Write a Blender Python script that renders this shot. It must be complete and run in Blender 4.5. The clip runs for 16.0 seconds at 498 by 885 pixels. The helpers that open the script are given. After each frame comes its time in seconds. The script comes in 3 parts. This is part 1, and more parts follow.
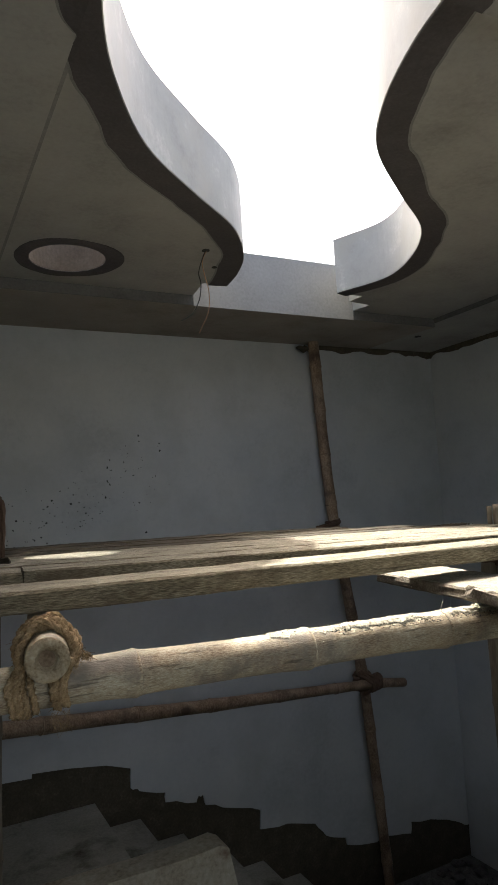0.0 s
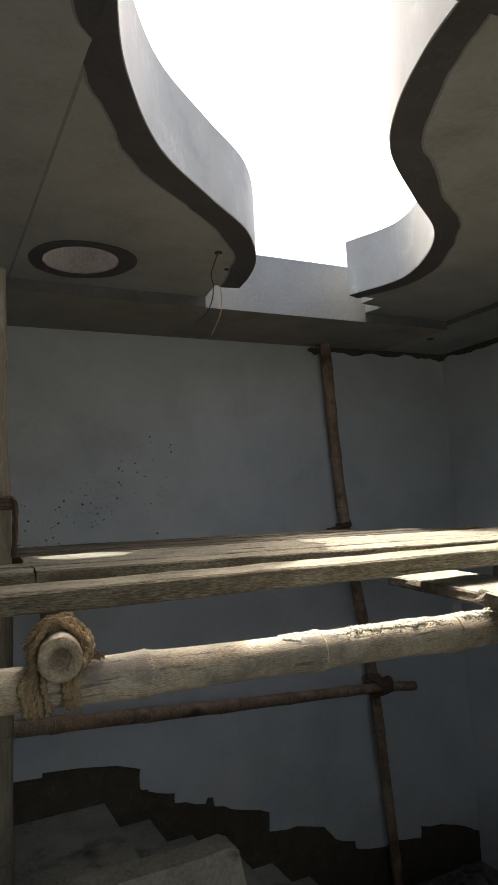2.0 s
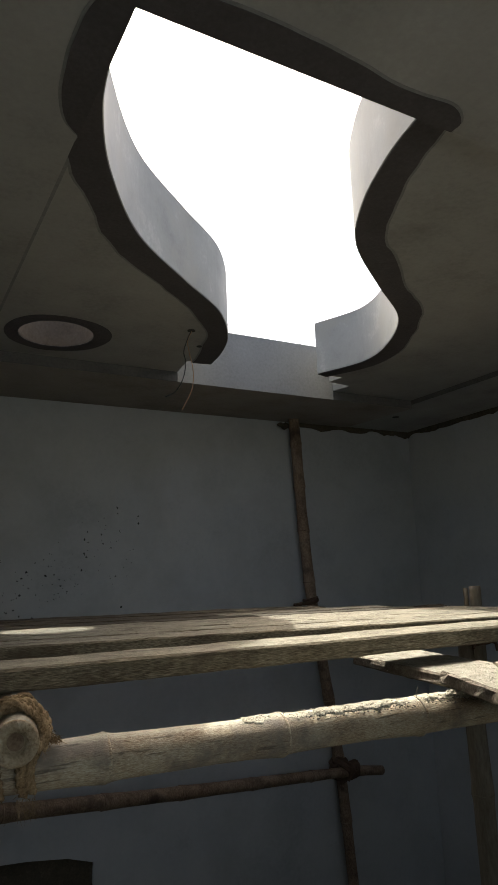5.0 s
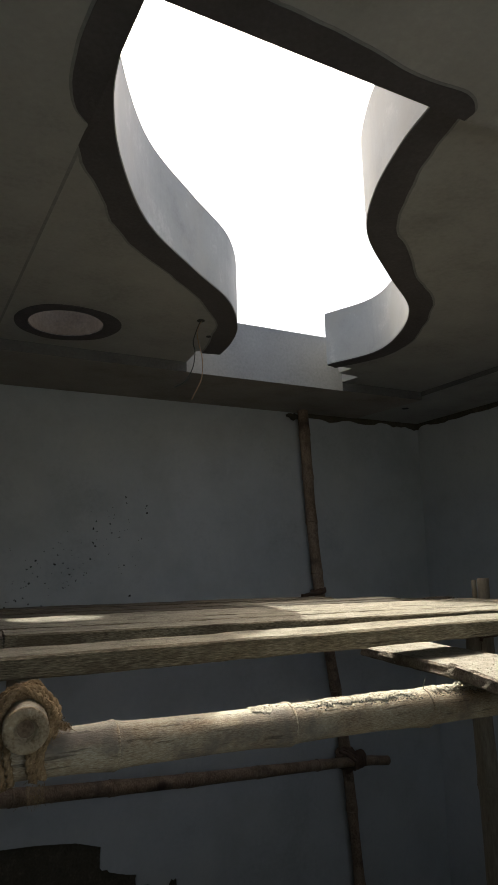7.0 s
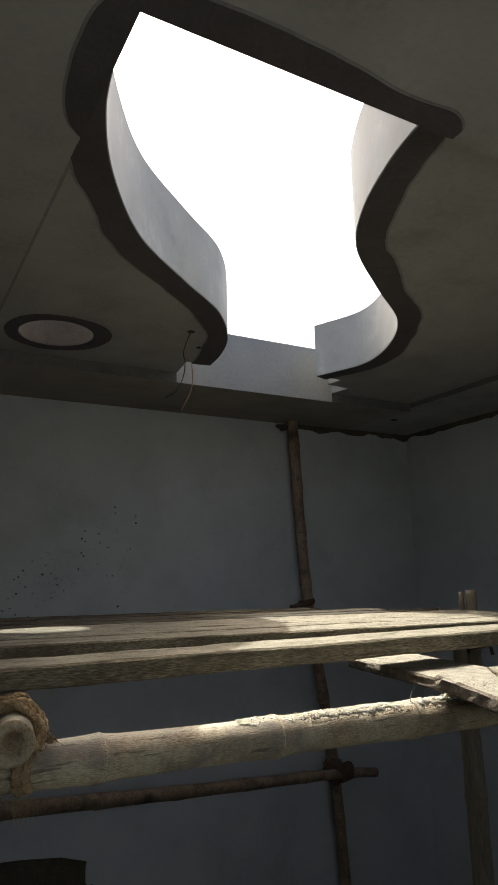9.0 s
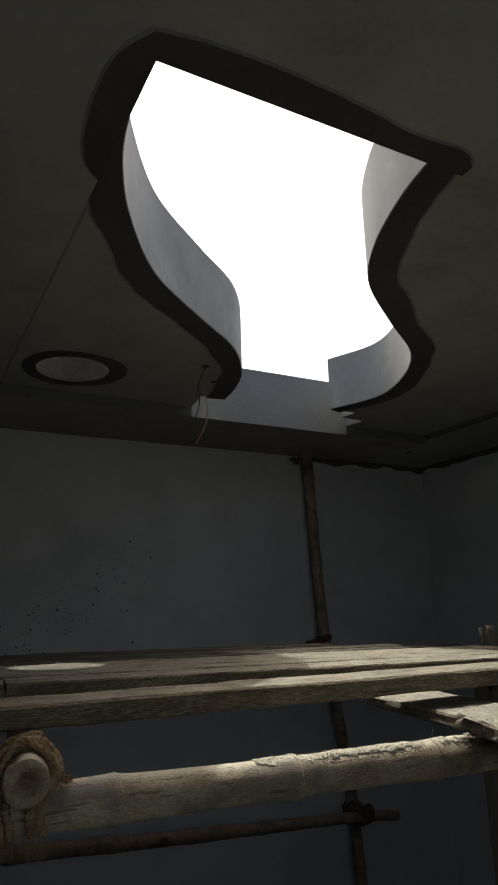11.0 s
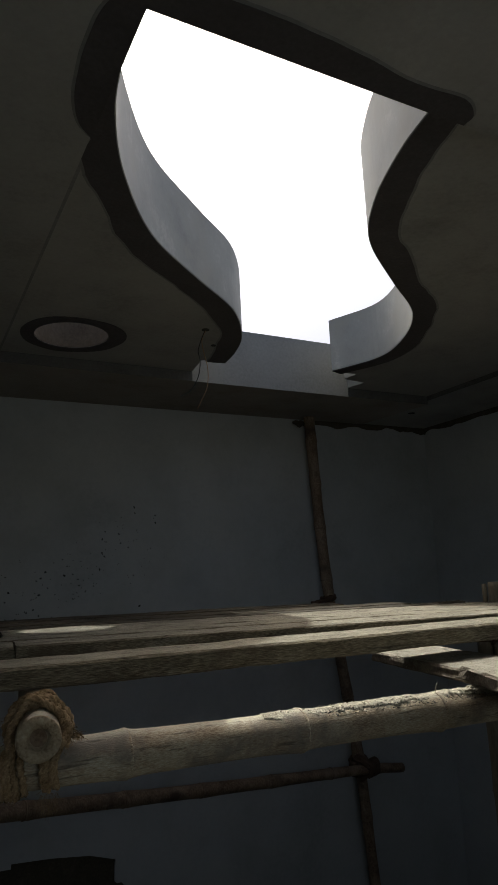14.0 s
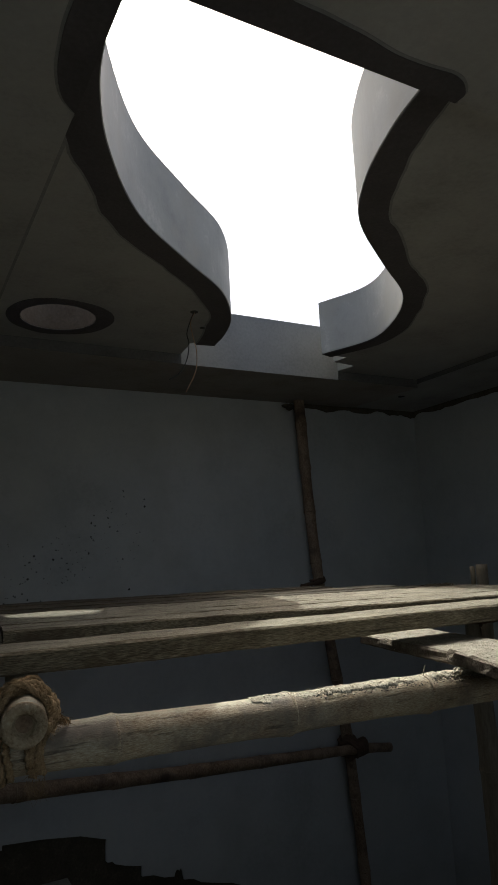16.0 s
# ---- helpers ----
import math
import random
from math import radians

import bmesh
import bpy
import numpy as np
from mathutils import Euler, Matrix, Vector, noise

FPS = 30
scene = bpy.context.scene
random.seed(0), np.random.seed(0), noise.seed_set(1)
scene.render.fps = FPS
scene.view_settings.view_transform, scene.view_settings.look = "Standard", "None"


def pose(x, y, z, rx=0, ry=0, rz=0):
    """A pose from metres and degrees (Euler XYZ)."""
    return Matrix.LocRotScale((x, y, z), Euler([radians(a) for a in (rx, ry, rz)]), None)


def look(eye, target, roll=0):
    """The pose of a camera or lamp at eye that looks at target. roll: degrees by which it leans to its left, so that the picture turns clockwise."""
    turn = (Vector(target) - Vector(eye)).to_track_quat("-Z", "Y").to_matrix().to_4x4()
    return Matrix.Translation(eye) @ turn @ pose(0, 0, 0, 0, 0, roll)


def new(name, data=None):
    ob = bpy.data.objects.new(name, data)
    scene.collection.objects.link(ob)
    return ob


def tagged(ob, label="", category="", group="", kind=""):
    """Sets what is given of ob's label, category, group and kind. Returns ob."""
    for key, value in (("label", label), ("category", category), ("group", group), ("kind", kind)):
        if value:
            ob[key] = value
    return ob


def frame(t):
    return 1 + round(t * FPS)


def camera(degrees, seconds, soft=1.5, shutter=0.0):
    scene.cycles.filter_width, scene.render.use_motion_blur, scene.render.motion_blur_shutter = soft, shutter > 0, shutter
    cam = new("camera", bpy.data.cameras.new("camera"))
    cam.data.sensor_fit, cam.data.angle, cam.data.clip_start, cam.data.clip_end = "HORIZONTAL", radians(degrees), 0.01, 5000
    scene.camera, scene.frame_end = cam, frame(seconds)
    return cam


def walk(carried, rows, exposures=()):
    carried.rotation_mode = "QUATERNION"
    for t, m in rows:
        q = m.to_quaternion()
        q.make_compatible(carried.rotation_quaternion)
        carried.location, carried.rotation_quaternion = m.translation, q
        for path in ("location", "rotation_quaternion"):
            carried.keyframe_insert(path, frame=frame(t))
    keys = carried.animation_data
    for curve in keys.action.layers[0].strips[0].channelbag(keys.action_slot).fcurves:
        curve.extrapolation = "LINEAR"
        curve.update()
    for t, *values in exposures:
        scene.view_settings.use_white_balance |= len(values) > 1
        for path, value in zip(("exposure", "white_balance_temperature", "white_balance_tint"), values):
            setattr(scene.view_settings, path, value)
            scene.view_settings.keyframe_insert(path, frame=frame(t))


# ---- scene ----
from mathutils.geometry import tessellate_polygon

EYE = 3.35          # height of the eye over the lower floor
SOFFIT = EYE + 1.30  # underside of the beams
PANEL = EYE + 1.336  # underside of the curved slabs
CURB = EYE + 1.672   # top of the beams
CURB_TOP = EYE + 1.704  # top of the curbs on the curved slabs
WALL_N, WALL_E, WALL_S, WALL_W = 4.817, 4.54, -1.7, -2.2

# seconds, eye x y z, yaw, pitch, roll
PATH = [
    (0, 0.020, 0.019, -0.023, -27.43, 4.98, -3.31),
    (0.5, 0.018, 0.019, -0.024, -26.99, 4.98, -3.42),
    (1, 0.018, 0.022, -0.024, -26.37, 5.08, -3.27),
    (1.5, 0.017, 0.024, -0.024, -26.70, 4.94, -3.13),
    (2, 0.015, 0.018, -0.022, -26.51, 5.17, -2.91),
    (2.5, 0.014, 0.018, -0.022, -26.71, 5.31, -2.63),
    (3, 0.013, 0.015, -0.022, -26.99, 5.74, -2.55),
    (3.5, 0.013, 0.003, -0.016, -27.58, 6.97, -2.62),
    (4, 0.004, -0.020, -0.008, -28.90, 10.44, -2.28),
    (4.2, 0.002, -0.020, -0.008, -29.52, 11.33, -2.19),
    (6.3, 0.005, -0.021, -0.006, -29.14, 10.46, -1.85),
    (6.5, 0.003, -0.021, -0.007, -29.15, 10.40, -1.72),
    (7, 0.001, -0.018, -0.006, -28.66, 10.34, -1.61),
    (7.5, 0.002, -0.024, -0.004, -28.83, 10.36, -1.71),
    (8, 0.001, -0.025, -0.004, -29.12, 10.44, -1.58),
    (8.5, 0.001, -0.024, -0.004, -29.45, 10.95, -1.60),
    (9, -0.002, -0.029, -0.001, -29.57, 11.15, -1.44),
    (9.5, -0.007, -0.033, -0.000, -29.45, 12.90, -1.27),
    (9.7, -0.010, -0.035, 0.002, -28.82, 14.23, -1.22),
    (11.8, -0.004, -0.028, -0.003, -28.14, 13.80, -1.74),
    (12, -0.005, -0.028, -0.003, -28.02, 13.34, -1.79),
    (12.5, -0.003, -0.024, -0.005, -27.80, 12.70, -1.89),
    (13, -0.001, -0.022, -0.005, -27.69, 12.20, -2.21),
    (13.5, 0.004, -0.019, -0.009, -27.82, 11.58, -2.51),
    (14, -0.001, -0.024, -0.012, -28.08, 11.09, -2.63),
    (14.5, 0.006, -0.018, -0.009, -28.05, 10.75, -2.80),
    (15, 0.011, -0.013, -0.013, -28.45, 9.72, -2.98),
    (15.5, 0.012, -0.011, -0.010, -28.50, 9.51, -2.84),
    (16, 0.012, -0.011, -0.009, -28.87, 9.62, -2.81),
]
cam = camera(41.18, 16.0)


def aim(x, y, z, yaw, pitch, roll):
    eye, a, p = Vector((x, y, z + EYE)), radians(yaw), radians(pitch)
    ahead = Vector((-math.sin(a) * math.cos(p), math.cos(a) * math.cos(p), math.sin(p)))
    return look(eye, eye + ahead, roll)


# seconds, stops, kelvin, tint
EXPOSURES = [(0, 0.0, 6500, 10), (2.0, -0.10, 6500, 9), (3.0, -0.20, 6500, 9), (3.5, -0.30, 6500, 8), (4.2, -0.58, 6500, 8), (6.3, -0.78, 6500, 8), (9.0, -0.69, 6500, 8), (9.7, -0.97, 6500, 8),
             (11.8, -1.88, 6250, 7), (12.4, -1.98, 6250, 7), (13.0, -1.84, 6250, 7), (14.0, -1.74, 6250, 7), (16.0, -1.55, 6250, 7)]
BASE_EXPOSURE = 1.51
walk(cam, [(t, aim(*row)) for t, *row in PATH], [(t, BASE_EXPOSURE + e, k, tint) for t, e, k, tint in EXPOSURES])

# ---- daylight ----
SUN_TO = Vector((0.115, 0.465, 1.0)).normalized()
elevation, heading = math.asin(SUN_TO.z), math.atan2(SUN_TO.x, SUN_TO.y)
world = bpy.data.worlds.new("world")
scene.world = world
world.use_nodes = True
wn = world.node_tree.nodes
sky = wn.new("ShaderNodeTexSky")
sky.sky_type, sky.sun_disc = "NISHITA", False
sky.sun_elevation, sky.sun_rotation = elevation, heading
sky.dust_density, sky.air_density, sky.ozone_density = 10.0, 0.8, 0.3
world.node_tree.links.new(sky.outputs[0], wn["Background"].inputs[0])
wn["Background"].inputs[1].default_value = 0.22
sun = new("sun", bpy.data.lights.new("sun", "SUN"))
sun.data.energy, sun.data.angle, sun.data.color = 3.6, radians(0.5), (1.0, 0.975, 0.90)
sun.matrix_world = look(SUN_TO * 20, (0, 0, 0))

# daylight through the wide opening of the upper floor, behind the eye
OPEN_X0, OPEN_X1, OPEN_Z0, OPEN_Z1 = -1.1, 1.7, EYE - 0.05, EYE + 0.95
daylight = new("daylight", bpy.data.lights.new("daylight", "AREA"))
daylight.data.shape, daylight.data.size, daylight.data.size_y = "RECTANGLE", OPEN_X1 - OPEN_X0, OPEN_Z1 - OPEN_Z0
daylight.data.energy, daylight.data.color = 7.5, (0.90, 0.98, 1.0)
daylight.matrix_world = look(((OPEN_X0 + OPEN_X1) / 2, WALL_S - 0.1, (OPEN_Z0 + OPEN_Z1) / 2), ((OPEN_X0 + OPEN_X1) / 2, 5, (OPEN_Z0 + OPEN_Z1) / 2))


# ---- materials ----
def material(name, ramp, rough=0.9, scale=6.0, fine=60.0, bump=0.15, stretch=(1, 1, 1), dust=None, dust_edge=(0.35, 0.6), spec=0.3, fine_mix=0.5, depth=0.01, cracks=None, stain=None, grain_stretch=None):
    """A rough mineral or wooden surface: two scales of noise through a colour ramp, with bump; dust settles on upward faces."""
    m = bpy.data.materials.new(name)
    m.use_nodes = True
    n, link = m.node_tree.nodes, m.node_tree.links.new
    bsdf = n["Principled BSDF"]
    geo, place, info = n.new("ShaderNodeNewGeometry"), n.new("ShaderNodeMapping"), n.new("ShaderNodeObjectInfo")
    place.inputs["Scale"].default_value = stretch
    shift = n.new("ShaderNodeVectorMath")
    shift.operation = "ADD"
    link(geo.outputs["Position"], shift.inputs[0])
    link(info.outputs["Random"], shift.inputs[1])
    link(shift.outputs[0], place.inputs[0])
    big, small = n.new("ShaderNodeTexNoise"), n.new("ShaderNodeTexNoise")
    for node, s, d in ((big, scale, 6), (small, fine, 5)):
        node.inputs["Scale"].default_value, node.inputs["Detail"].default_value = s, d
        node.inputs["Roughness"].default_value = 0.62
        link(place.outputs[0], node.inputs["Vector"])
    if grain_stretch:  # fine fibres drawn out along the grain
        fibre = n.new("ShaderNodeMapping")
        fibre.inputs["Scale"].default_value = grain_stretch
        link(shift.outputs[0], fibre.inputs[0])
        link(fibre.outputs[0], small.inputs["Vector"])
    mix = n.new("ShaderNodeMix")
    mix.inputs[0].default_value = fine_mix
    link(big.outputs[0], mix.inputs[2])
    link(small.outputs[0], mix.inputs[3])
    colours = n.new("ShaderNodeValToRGB")
    e = colours.color_ramp.elements
    while len(e) < len(ramp):
        e.new(0.5)
    for k, (at, rgb) in enumerate(ramp):
        e[k].position, e[k].color = at, (*rgb, 1)
    link(mix.outputs[0], colours.inputs[0])
    colour = colours.outputs[0]
    if stain:  # broad stains with an edge of their own
        rgb, size, low, high = stain
        blot, edge, wash = n.new("ShaderNodeTexNoise"), n.new("ShaderNodeMapRange"), n.new("ShaderNodeMix")
        blot.inputs["Scale"].default_value, blot.inputs["Detail"].default_value = size, 7
        blot.inputs["Roughness"].default_value = 0.65
        edge.inputs[1].default_value, edge.inputs[2].default_value = low, high
        wash.data_type, wash.inputs[7].default_value = "RGBA", (*rgb, 1)
        link(shift.outputs[0], blot.inputs["Vector"])
        link(blot.outputs[0], edge.inputs[0])
        link(edge.outputs[0], wash.inputs[0])
        link(colour, wash.inputs[6])
        colour = wash.outputs[2]
    if dust:
        split, up = n.new("ShaderNodeSeparateXYZ"), n.new("ShaderNodeMapRange")
        link(geo.outputs["Normal"], split.inputs[0])
        add = n.new("ShaderNodeMath")
        add.operation = "MULTIPLY_ADD"
        add.inputs[1].default_value = 0.7
        link(mix.outputs[0], add.inputs[0])
        link(split.outputs[2], add.inputs[2])
        up.inputs[1].default_value, up.inputs[2].default_value = dust_edge[0] + 0.35, dust_edge[1] + 0.35
        link(add.outputs[0], up.inputs[0])
        over = n.new("ShaderNodeMix")
        over.data_type = "RGBA"
        link(up.outputs[0], over.inputs[0])
        link(colour, over.inputs[6])
        over.inputs[7].default_value = (*dust, 1)
        colour = over.outputs[2]
    if cracks:  # fine dark splits along the grain
        line, grain, thin, dark = n.new("ShaderNodeTexNoise"), n.new("ShaderNodeMapping"), n.new("ShaderNodeMapRange"), n.new("ShaderNodeMix")
        grain.inputs["Scale"].default_value = cracks
        line.inputs["Scale"].default_value, line.inputs["Detail"].default_value = 1.0, 3
        link(shift.outputs[0], grain.inputs[0])
        link(grain.outputs[0], line.inputs["Vector"])
        thin.inputs[1].default_value, thin.inputs[2].default_value, thin.inputs[3].default_value, thin.inputs[4].default_value = 0.60, 0.68, 0.0, 0.55
        link(line.outputs[0], thin.inputs[0])
        link(thin.outputs[0], dark.inputs[0])
        dark.data_type, dark.inputs[7].default_value = "RGBA", (0.035, 0.026, 0.018, 1)
        link(colour, dark.inputs[6])
        colour = dark.outputs[2]
    link(colour, bsdf.inputs["Base Color"])
    bsdf.inputs["Roughness"].default_value = rough
    bsdf.inputs["Specular IOR Level"].default_value = spec
    b = n.new("ShaderNodeBump")
    b.inputs["Strength"].default_value, b.inputs["Distance"].default_value = bump, depth
    link(mix.outputs[0], b.inputs["Height"])
    link(b.outputs[0], bsdf.inputs["Normal"])
    return m


def greys(*steps):
    return [(at, (v * tint[0], v * tint[1], v * tint[2])) for at, v, tint in steps]


EARTHY = (1.04, 1.02, 0.88)
COOL, WARM, PLAIN = (0.965, 1.0, 1.0), (1.01, 1.0, 0.95), (0.98, 1, 0.985)
SKIM, INKY = (0.985, 1.0, 0.92), (1.04, 0.97, 1.0)
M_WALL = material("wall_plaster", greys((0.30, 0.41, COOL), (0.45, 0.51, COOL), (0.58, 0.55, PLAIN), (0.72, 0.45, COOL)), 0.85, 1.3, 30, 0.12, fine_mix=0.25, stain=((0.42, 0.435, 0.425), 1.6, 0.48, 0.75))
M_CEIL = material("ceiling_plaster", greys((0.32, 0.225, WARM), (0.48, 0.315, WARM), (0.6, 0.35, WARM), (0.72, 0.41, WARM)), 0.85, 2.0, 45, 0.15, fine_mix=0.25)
M_REVEAL = material("curb_plaster", greys((0.30, 0.29, SKIM), (0.45, 0.36, SKIM), (0.56, 0.39, SKIM), (0.66, 0.50, SKIM)), 0.6, 4.0, 60, 0.15, fine_mix=0.2, stain=((0.37, 0.36, 0.31), 2.2, 0.46, 0.66))
M_PATCH = material("damp_cement", greys((0.3, 0.055, INKY), (0.5, 0.075, INKY), (0.7, 0.10, INKY)), 0.8, 5, 70, 0.3)
M_MORTAR = material("rough_mortar", [(0.3, (0.055, 0.046, 0.03)), (0.55, (0.095, 0.08, 0.055)), (0.7, (0.15, 0.13, 0.095))], 0.95, 12, 60, 0.8)
# dark tone of the strips that paint shade into the slab creases
M_JOINT = material("damp_joint", greys((0.3, 0.085, WARM), (0.5, 0.125, WARM), (0.7, 0.16, WARM)), 0.85, 5, 60, 0.3)
M_CONCRETE = material("bare_concrete", greys((0.3, 0.15, EARTHY), (0.5, 0.23, EARTHY), (0.7, 0.30, EARTHY)), 0.9, 5, 60, 0.4, stain=((0.075, 0.068, 0.05), 3, 0.55, 0.7))
# margin of the damp cement; also the painted shade at the left slab joint
M_MARGIN = material("drying_cement_and_crease", greys((0.3, 0.17, PLAIN), (0.5, 0.22, PLAIN), (0.7, 0.27, PLAIN)), 0.85, 5, 60, 0.3)
M_FACE = material("beam_face", greys((0.3, 0.22, WARM), (0.5, 0.29, WARM), (0.7, 0.34, WARM)), 0.85, 3, 50, 0.15)
M_SOFFIT = material("brown_stained_plaster", [(0.32, (0.20, 0.178, 0.150)), (0.48, (0.285, 0.258, 0.222)), (0.6, (0.315, 0.287, 0.25)), (0.72, (0.37, 0.345, 0.305))], 0.85, 2.0, 45, 0.15, fine_mix=0.25)
M_LINER = material("brown_hole_lining", [(0.3, (0.085, 0.068, 0.05)), (0.5, (0.13, 0.107, 0.08)), (0.7, (0.18, 0.152, 0.115))], 0.9, 8, 70, 0.3)
M_LOW = material("worn_low_wall", [(0.32, (0.16, 0.13, 0.095)), (0.48, (0.30, 0.27, 0.21)), (0.68, (0.42, 0.39, 0.32))], 0.9, 6, 60, 0.5, stain=((0.15, 0.10, 0.07), 5, 0.58, 0.7))
M_FLOOR = material("dirty_floor", greys((0.3, 0.06, WARM), (0.5, 0.11, WARM), (0.7, 0.18, WARM)), 0.95, 4, 50, 0.6)
M_WOOD = material("weathered_plank", [(0.36, (0.055, 0.044, 0.028)), (0.45, (0.125, 0.104, 0.068)), (0.50, (0.172, 0.147, 0.099)), (0.55, (0.222, 0.193, 0.134)), (0.63, (0.34, 0.305, 0.222))],
                  0.85, 14, 430, 1.0, stretch=(0.5, 1.0, 1.2), grain_stretch=(0.10, 1.0, 1.0), dust=(0.42, 0.405, 0.33), dust_edge=(0.92, 1.17), fine_mix=0.68, cracks=(2.4, 95, 95), stain=((0.088, 0.069, 0.046), 6, 0.52, 0.74), depth=0.005)
# darker dustless copy of the plank wood, painting planks as out of the sun
M_WOOD_DARK = material("unlit_worn_plank", [(0.36, (0.022, 0.017, 0.011)), (0.46, (0.052, 0.042, 0.028)), (0.56, (0.085, 0.07, 0.048)), (0.70, (0.15, 0.125, 0.09))],
                       0.85, 14, 430, 1.0, stretch=(0.5, 1.0, 1.2), grain_stretch=(0.10, 1.0, 1.0), cracks=(2.4, 95, 95), depth=0.005)
M_BOARD = material("crusted_plank", [(0.34, (0.06, 0.048, 0.035)), (0.46, (0.13, 0.108, 0.08)), (0.56, (0.21, 0.182, 0.14)), (0.7, (0.34, 0.31, 0.25))],
                   0.9, 30, 190, 1.0, dust=(0.37, 0.35, 0.285), dust_edge=(0.86, 1.08))
M_BAMBOO = material("dusty_bamboo", [(0.36, (0.19, 0.134, 0.085)), (0.44, (0.292, 0.228, 0.152)), (0.50, (0.362, 0.302, 0.210)), (0.56, (0.43, 0.378, 0.275)), (0.64, (0.525, 0.48, 0.375))],
                    0.65, 12, 380, 0.55, stretch=(0.6, 1.1, 1.1), grain_stretch=(0.28, 1.0, 1.0), dust=(0.55, 0.525, 0.41), dust_edge=(0.80, 1.10), fine_mix=0.58, cracks=(9.0, 150, 150), stain=((0.185, 0.160, 0.130), 7, 0.49, 0.66), depth=0.005)
M_BAMBOO_OLD = material("brown_bamboo", [(0.36, (0.12, 0.076, 0.047)), (0.5, (0.26, 0.182, 0.12)), (0.64, (0.39, 0.30, 0.21))], 0.6, 9, 120, 0.4, stretch=(1, 1, 0.6), stain=((0.09, 0.062, 0.045), 4, 0.52, 0.66))
M_BAMBOO_POST = material("pale_bamboo", [(0.3, (0.14, 0.11, 0.072)), (0.5, (0.22, 0.185, 0.132)), (0.7, (0.31, 0.275, 0.21))], 0.55, 5, 40, 0.3, stretch=(2, 2, 0.4))
M_CUT = material("cut_bamboo_end", [(0.34, (0.18, 0.125, 0.072)), (0.46, (0.32, 0.25, 0.16)), (0.58, (0.42, 0.35, 0.24)), (0.7, (0.52, 0.455, 0.335))], 0.85, 30, 160, 0.8)
M_PITH = material("bamboo_hollow", [(0.35, (0.12, 0.08, 0.05)), (0.6, (0.22, 0.16, 0.105))], 0.9, 40, 160, 0.3)
M_ROPE = material("coir_rope", [(0.36, (0.11, 0.067, 0.032)), (0.46, (0.23, 0.155, 0.08)), (0.56, (0.32, 0.228, 0.128)), (0.68, (0.46, 0.35, 0.215))], 0.95, 40, 300, 0.5, depth=0.003)
M_ROPE_DARK = material("dark_rope", [(0.3, (0.07, 0.045, 0.03)), (0.7, (0.16, 0.10, 0.07))], 0.95, 30, 200, 0.5)
M_CRUST = material("cement_crust", [(0.36, (0.17, 0.15, 0.11)), (0.45, (0.36, 0.33, 0.255)), (0.55, (0.47, 0.44, 0.35)), (0.7, (0.56, 0.53, 0.43))], 0.95, 35, 170, 1.0, depth=0.008)
M_SPECK = material("mud_speck", greys((0.3, 0.03, WARM), (0.7, 0.06, WARM)), 0.9, 20, 80, 0.3)
M_SPECK_PALE = material("earthy_crumbs", greys((0.3, 0.06, WARM), (0.7, 0.14, WARM)), 0.95, 20, 80, 0.3)
M_WIRE_DARK = material("black_wire", greys((0.3, 0.02, PLAIN), (0.7, 0.035, PLAIN)), 0.5, 20, 80, 0.05)
M_WIRE = material("copper_wire", [(0.3, (0.30, 0.17, 0.09)), (0.7, (0.42, 0.27, 0.16))], 0.5, 20, 80, 0.05)

# ---- builders ----
ORIGIN = {}


def mesh_of(name, bm, mat, smooth):
    me = bpy.data.meshes.new(name)
    bm.normal_update()
    bm.to_mesh(me)
    bm.free()
    me.materials.append(mat)
    if smooth:
        for p in me.polygons:
            p.use_smooth = True
    return me


def thing(name, bm, mat, at, label, category="", group="", kind="", smooth=False):
    """A top-level thing whose mesh is given in world places; at becomes its origin. Without bm: an Empty."""
    at = Vector(at)
    if bm:
        bmesh.ops.translate(bm, verts=bm.verts, vec=-at)
        ob = new(name, mesh_of(name, bm, mat, smooth))
    else:
        ob = new(name)
        ob.empty_display_size = 0.1
    ob.location = at
    ORIGIN[ob.name] = at
    return tagged(ob, label, category, group, kind)


def part(name, bm, mat, parent, label="", kind="", smooth=False):
    """One mesh under a thing or a part, given in world places."""
    at = ORIGIN[parent.name]
    bmesh.ops.translate(bm, verts=bm.verts, vec=-at)
    ob = new(name, mesh_of(name, bm, mat, smooth))
    ob.parent = parent
    ORIGIN[ob.name] = at
    return tagged(ob, label, "", "", kind)


def prism(outer, z0, z1, holes=(), bm=None):
    """An upright prism over a plan outline, with holes through it."""
    bm = bm or bmesh.new()
    loops = [list(outer)] + [list(h) for h in holes]
    flat = [p for loop in loops for p in loop]
    low = [bm.verts.new((x, y, z0)) for x, y in flat]
    top = [bm.verts.new((x, y, z1)) for x, y in flat]
    for tri in tessellate_polygon([[Vector((x, y, 0)) for x, y in loop] for loop in loops]):
        for ring in (low, top):
            bm.faces.new([ring[k] for k in tri])
    start = 0
    for loop in loops:
        for k in range(len(loop)):
            a, b = start + k, start + (k + 1) % len(loop)
            bm.faces.new((low[a], low[b], top[b], top[a]))
        start += len(loop)
    bmesh.ops.recalc_face_normals(bm, faces=bm.faces)
    return bm


def box(x0, x1, y0, y1, z0, z1, bm=None):
    return prism([(x0, y0), (x1, y0), (x1, y1), (x0, y1)], z0, z1, bm=bm)


def upright(outline, y0, y1, bm=None, holes=()):
    """A prism over an outline of x and z, from y0 to y1."""
    bm = prism(outline, -y1, -y0, holes, bm)
    bmesh.ops.rotate(bm, verts=bm.verts, cent=(0, 0, 0), matrix=Matrix.Rotation(radians(90), 3, "X"))
    return bm


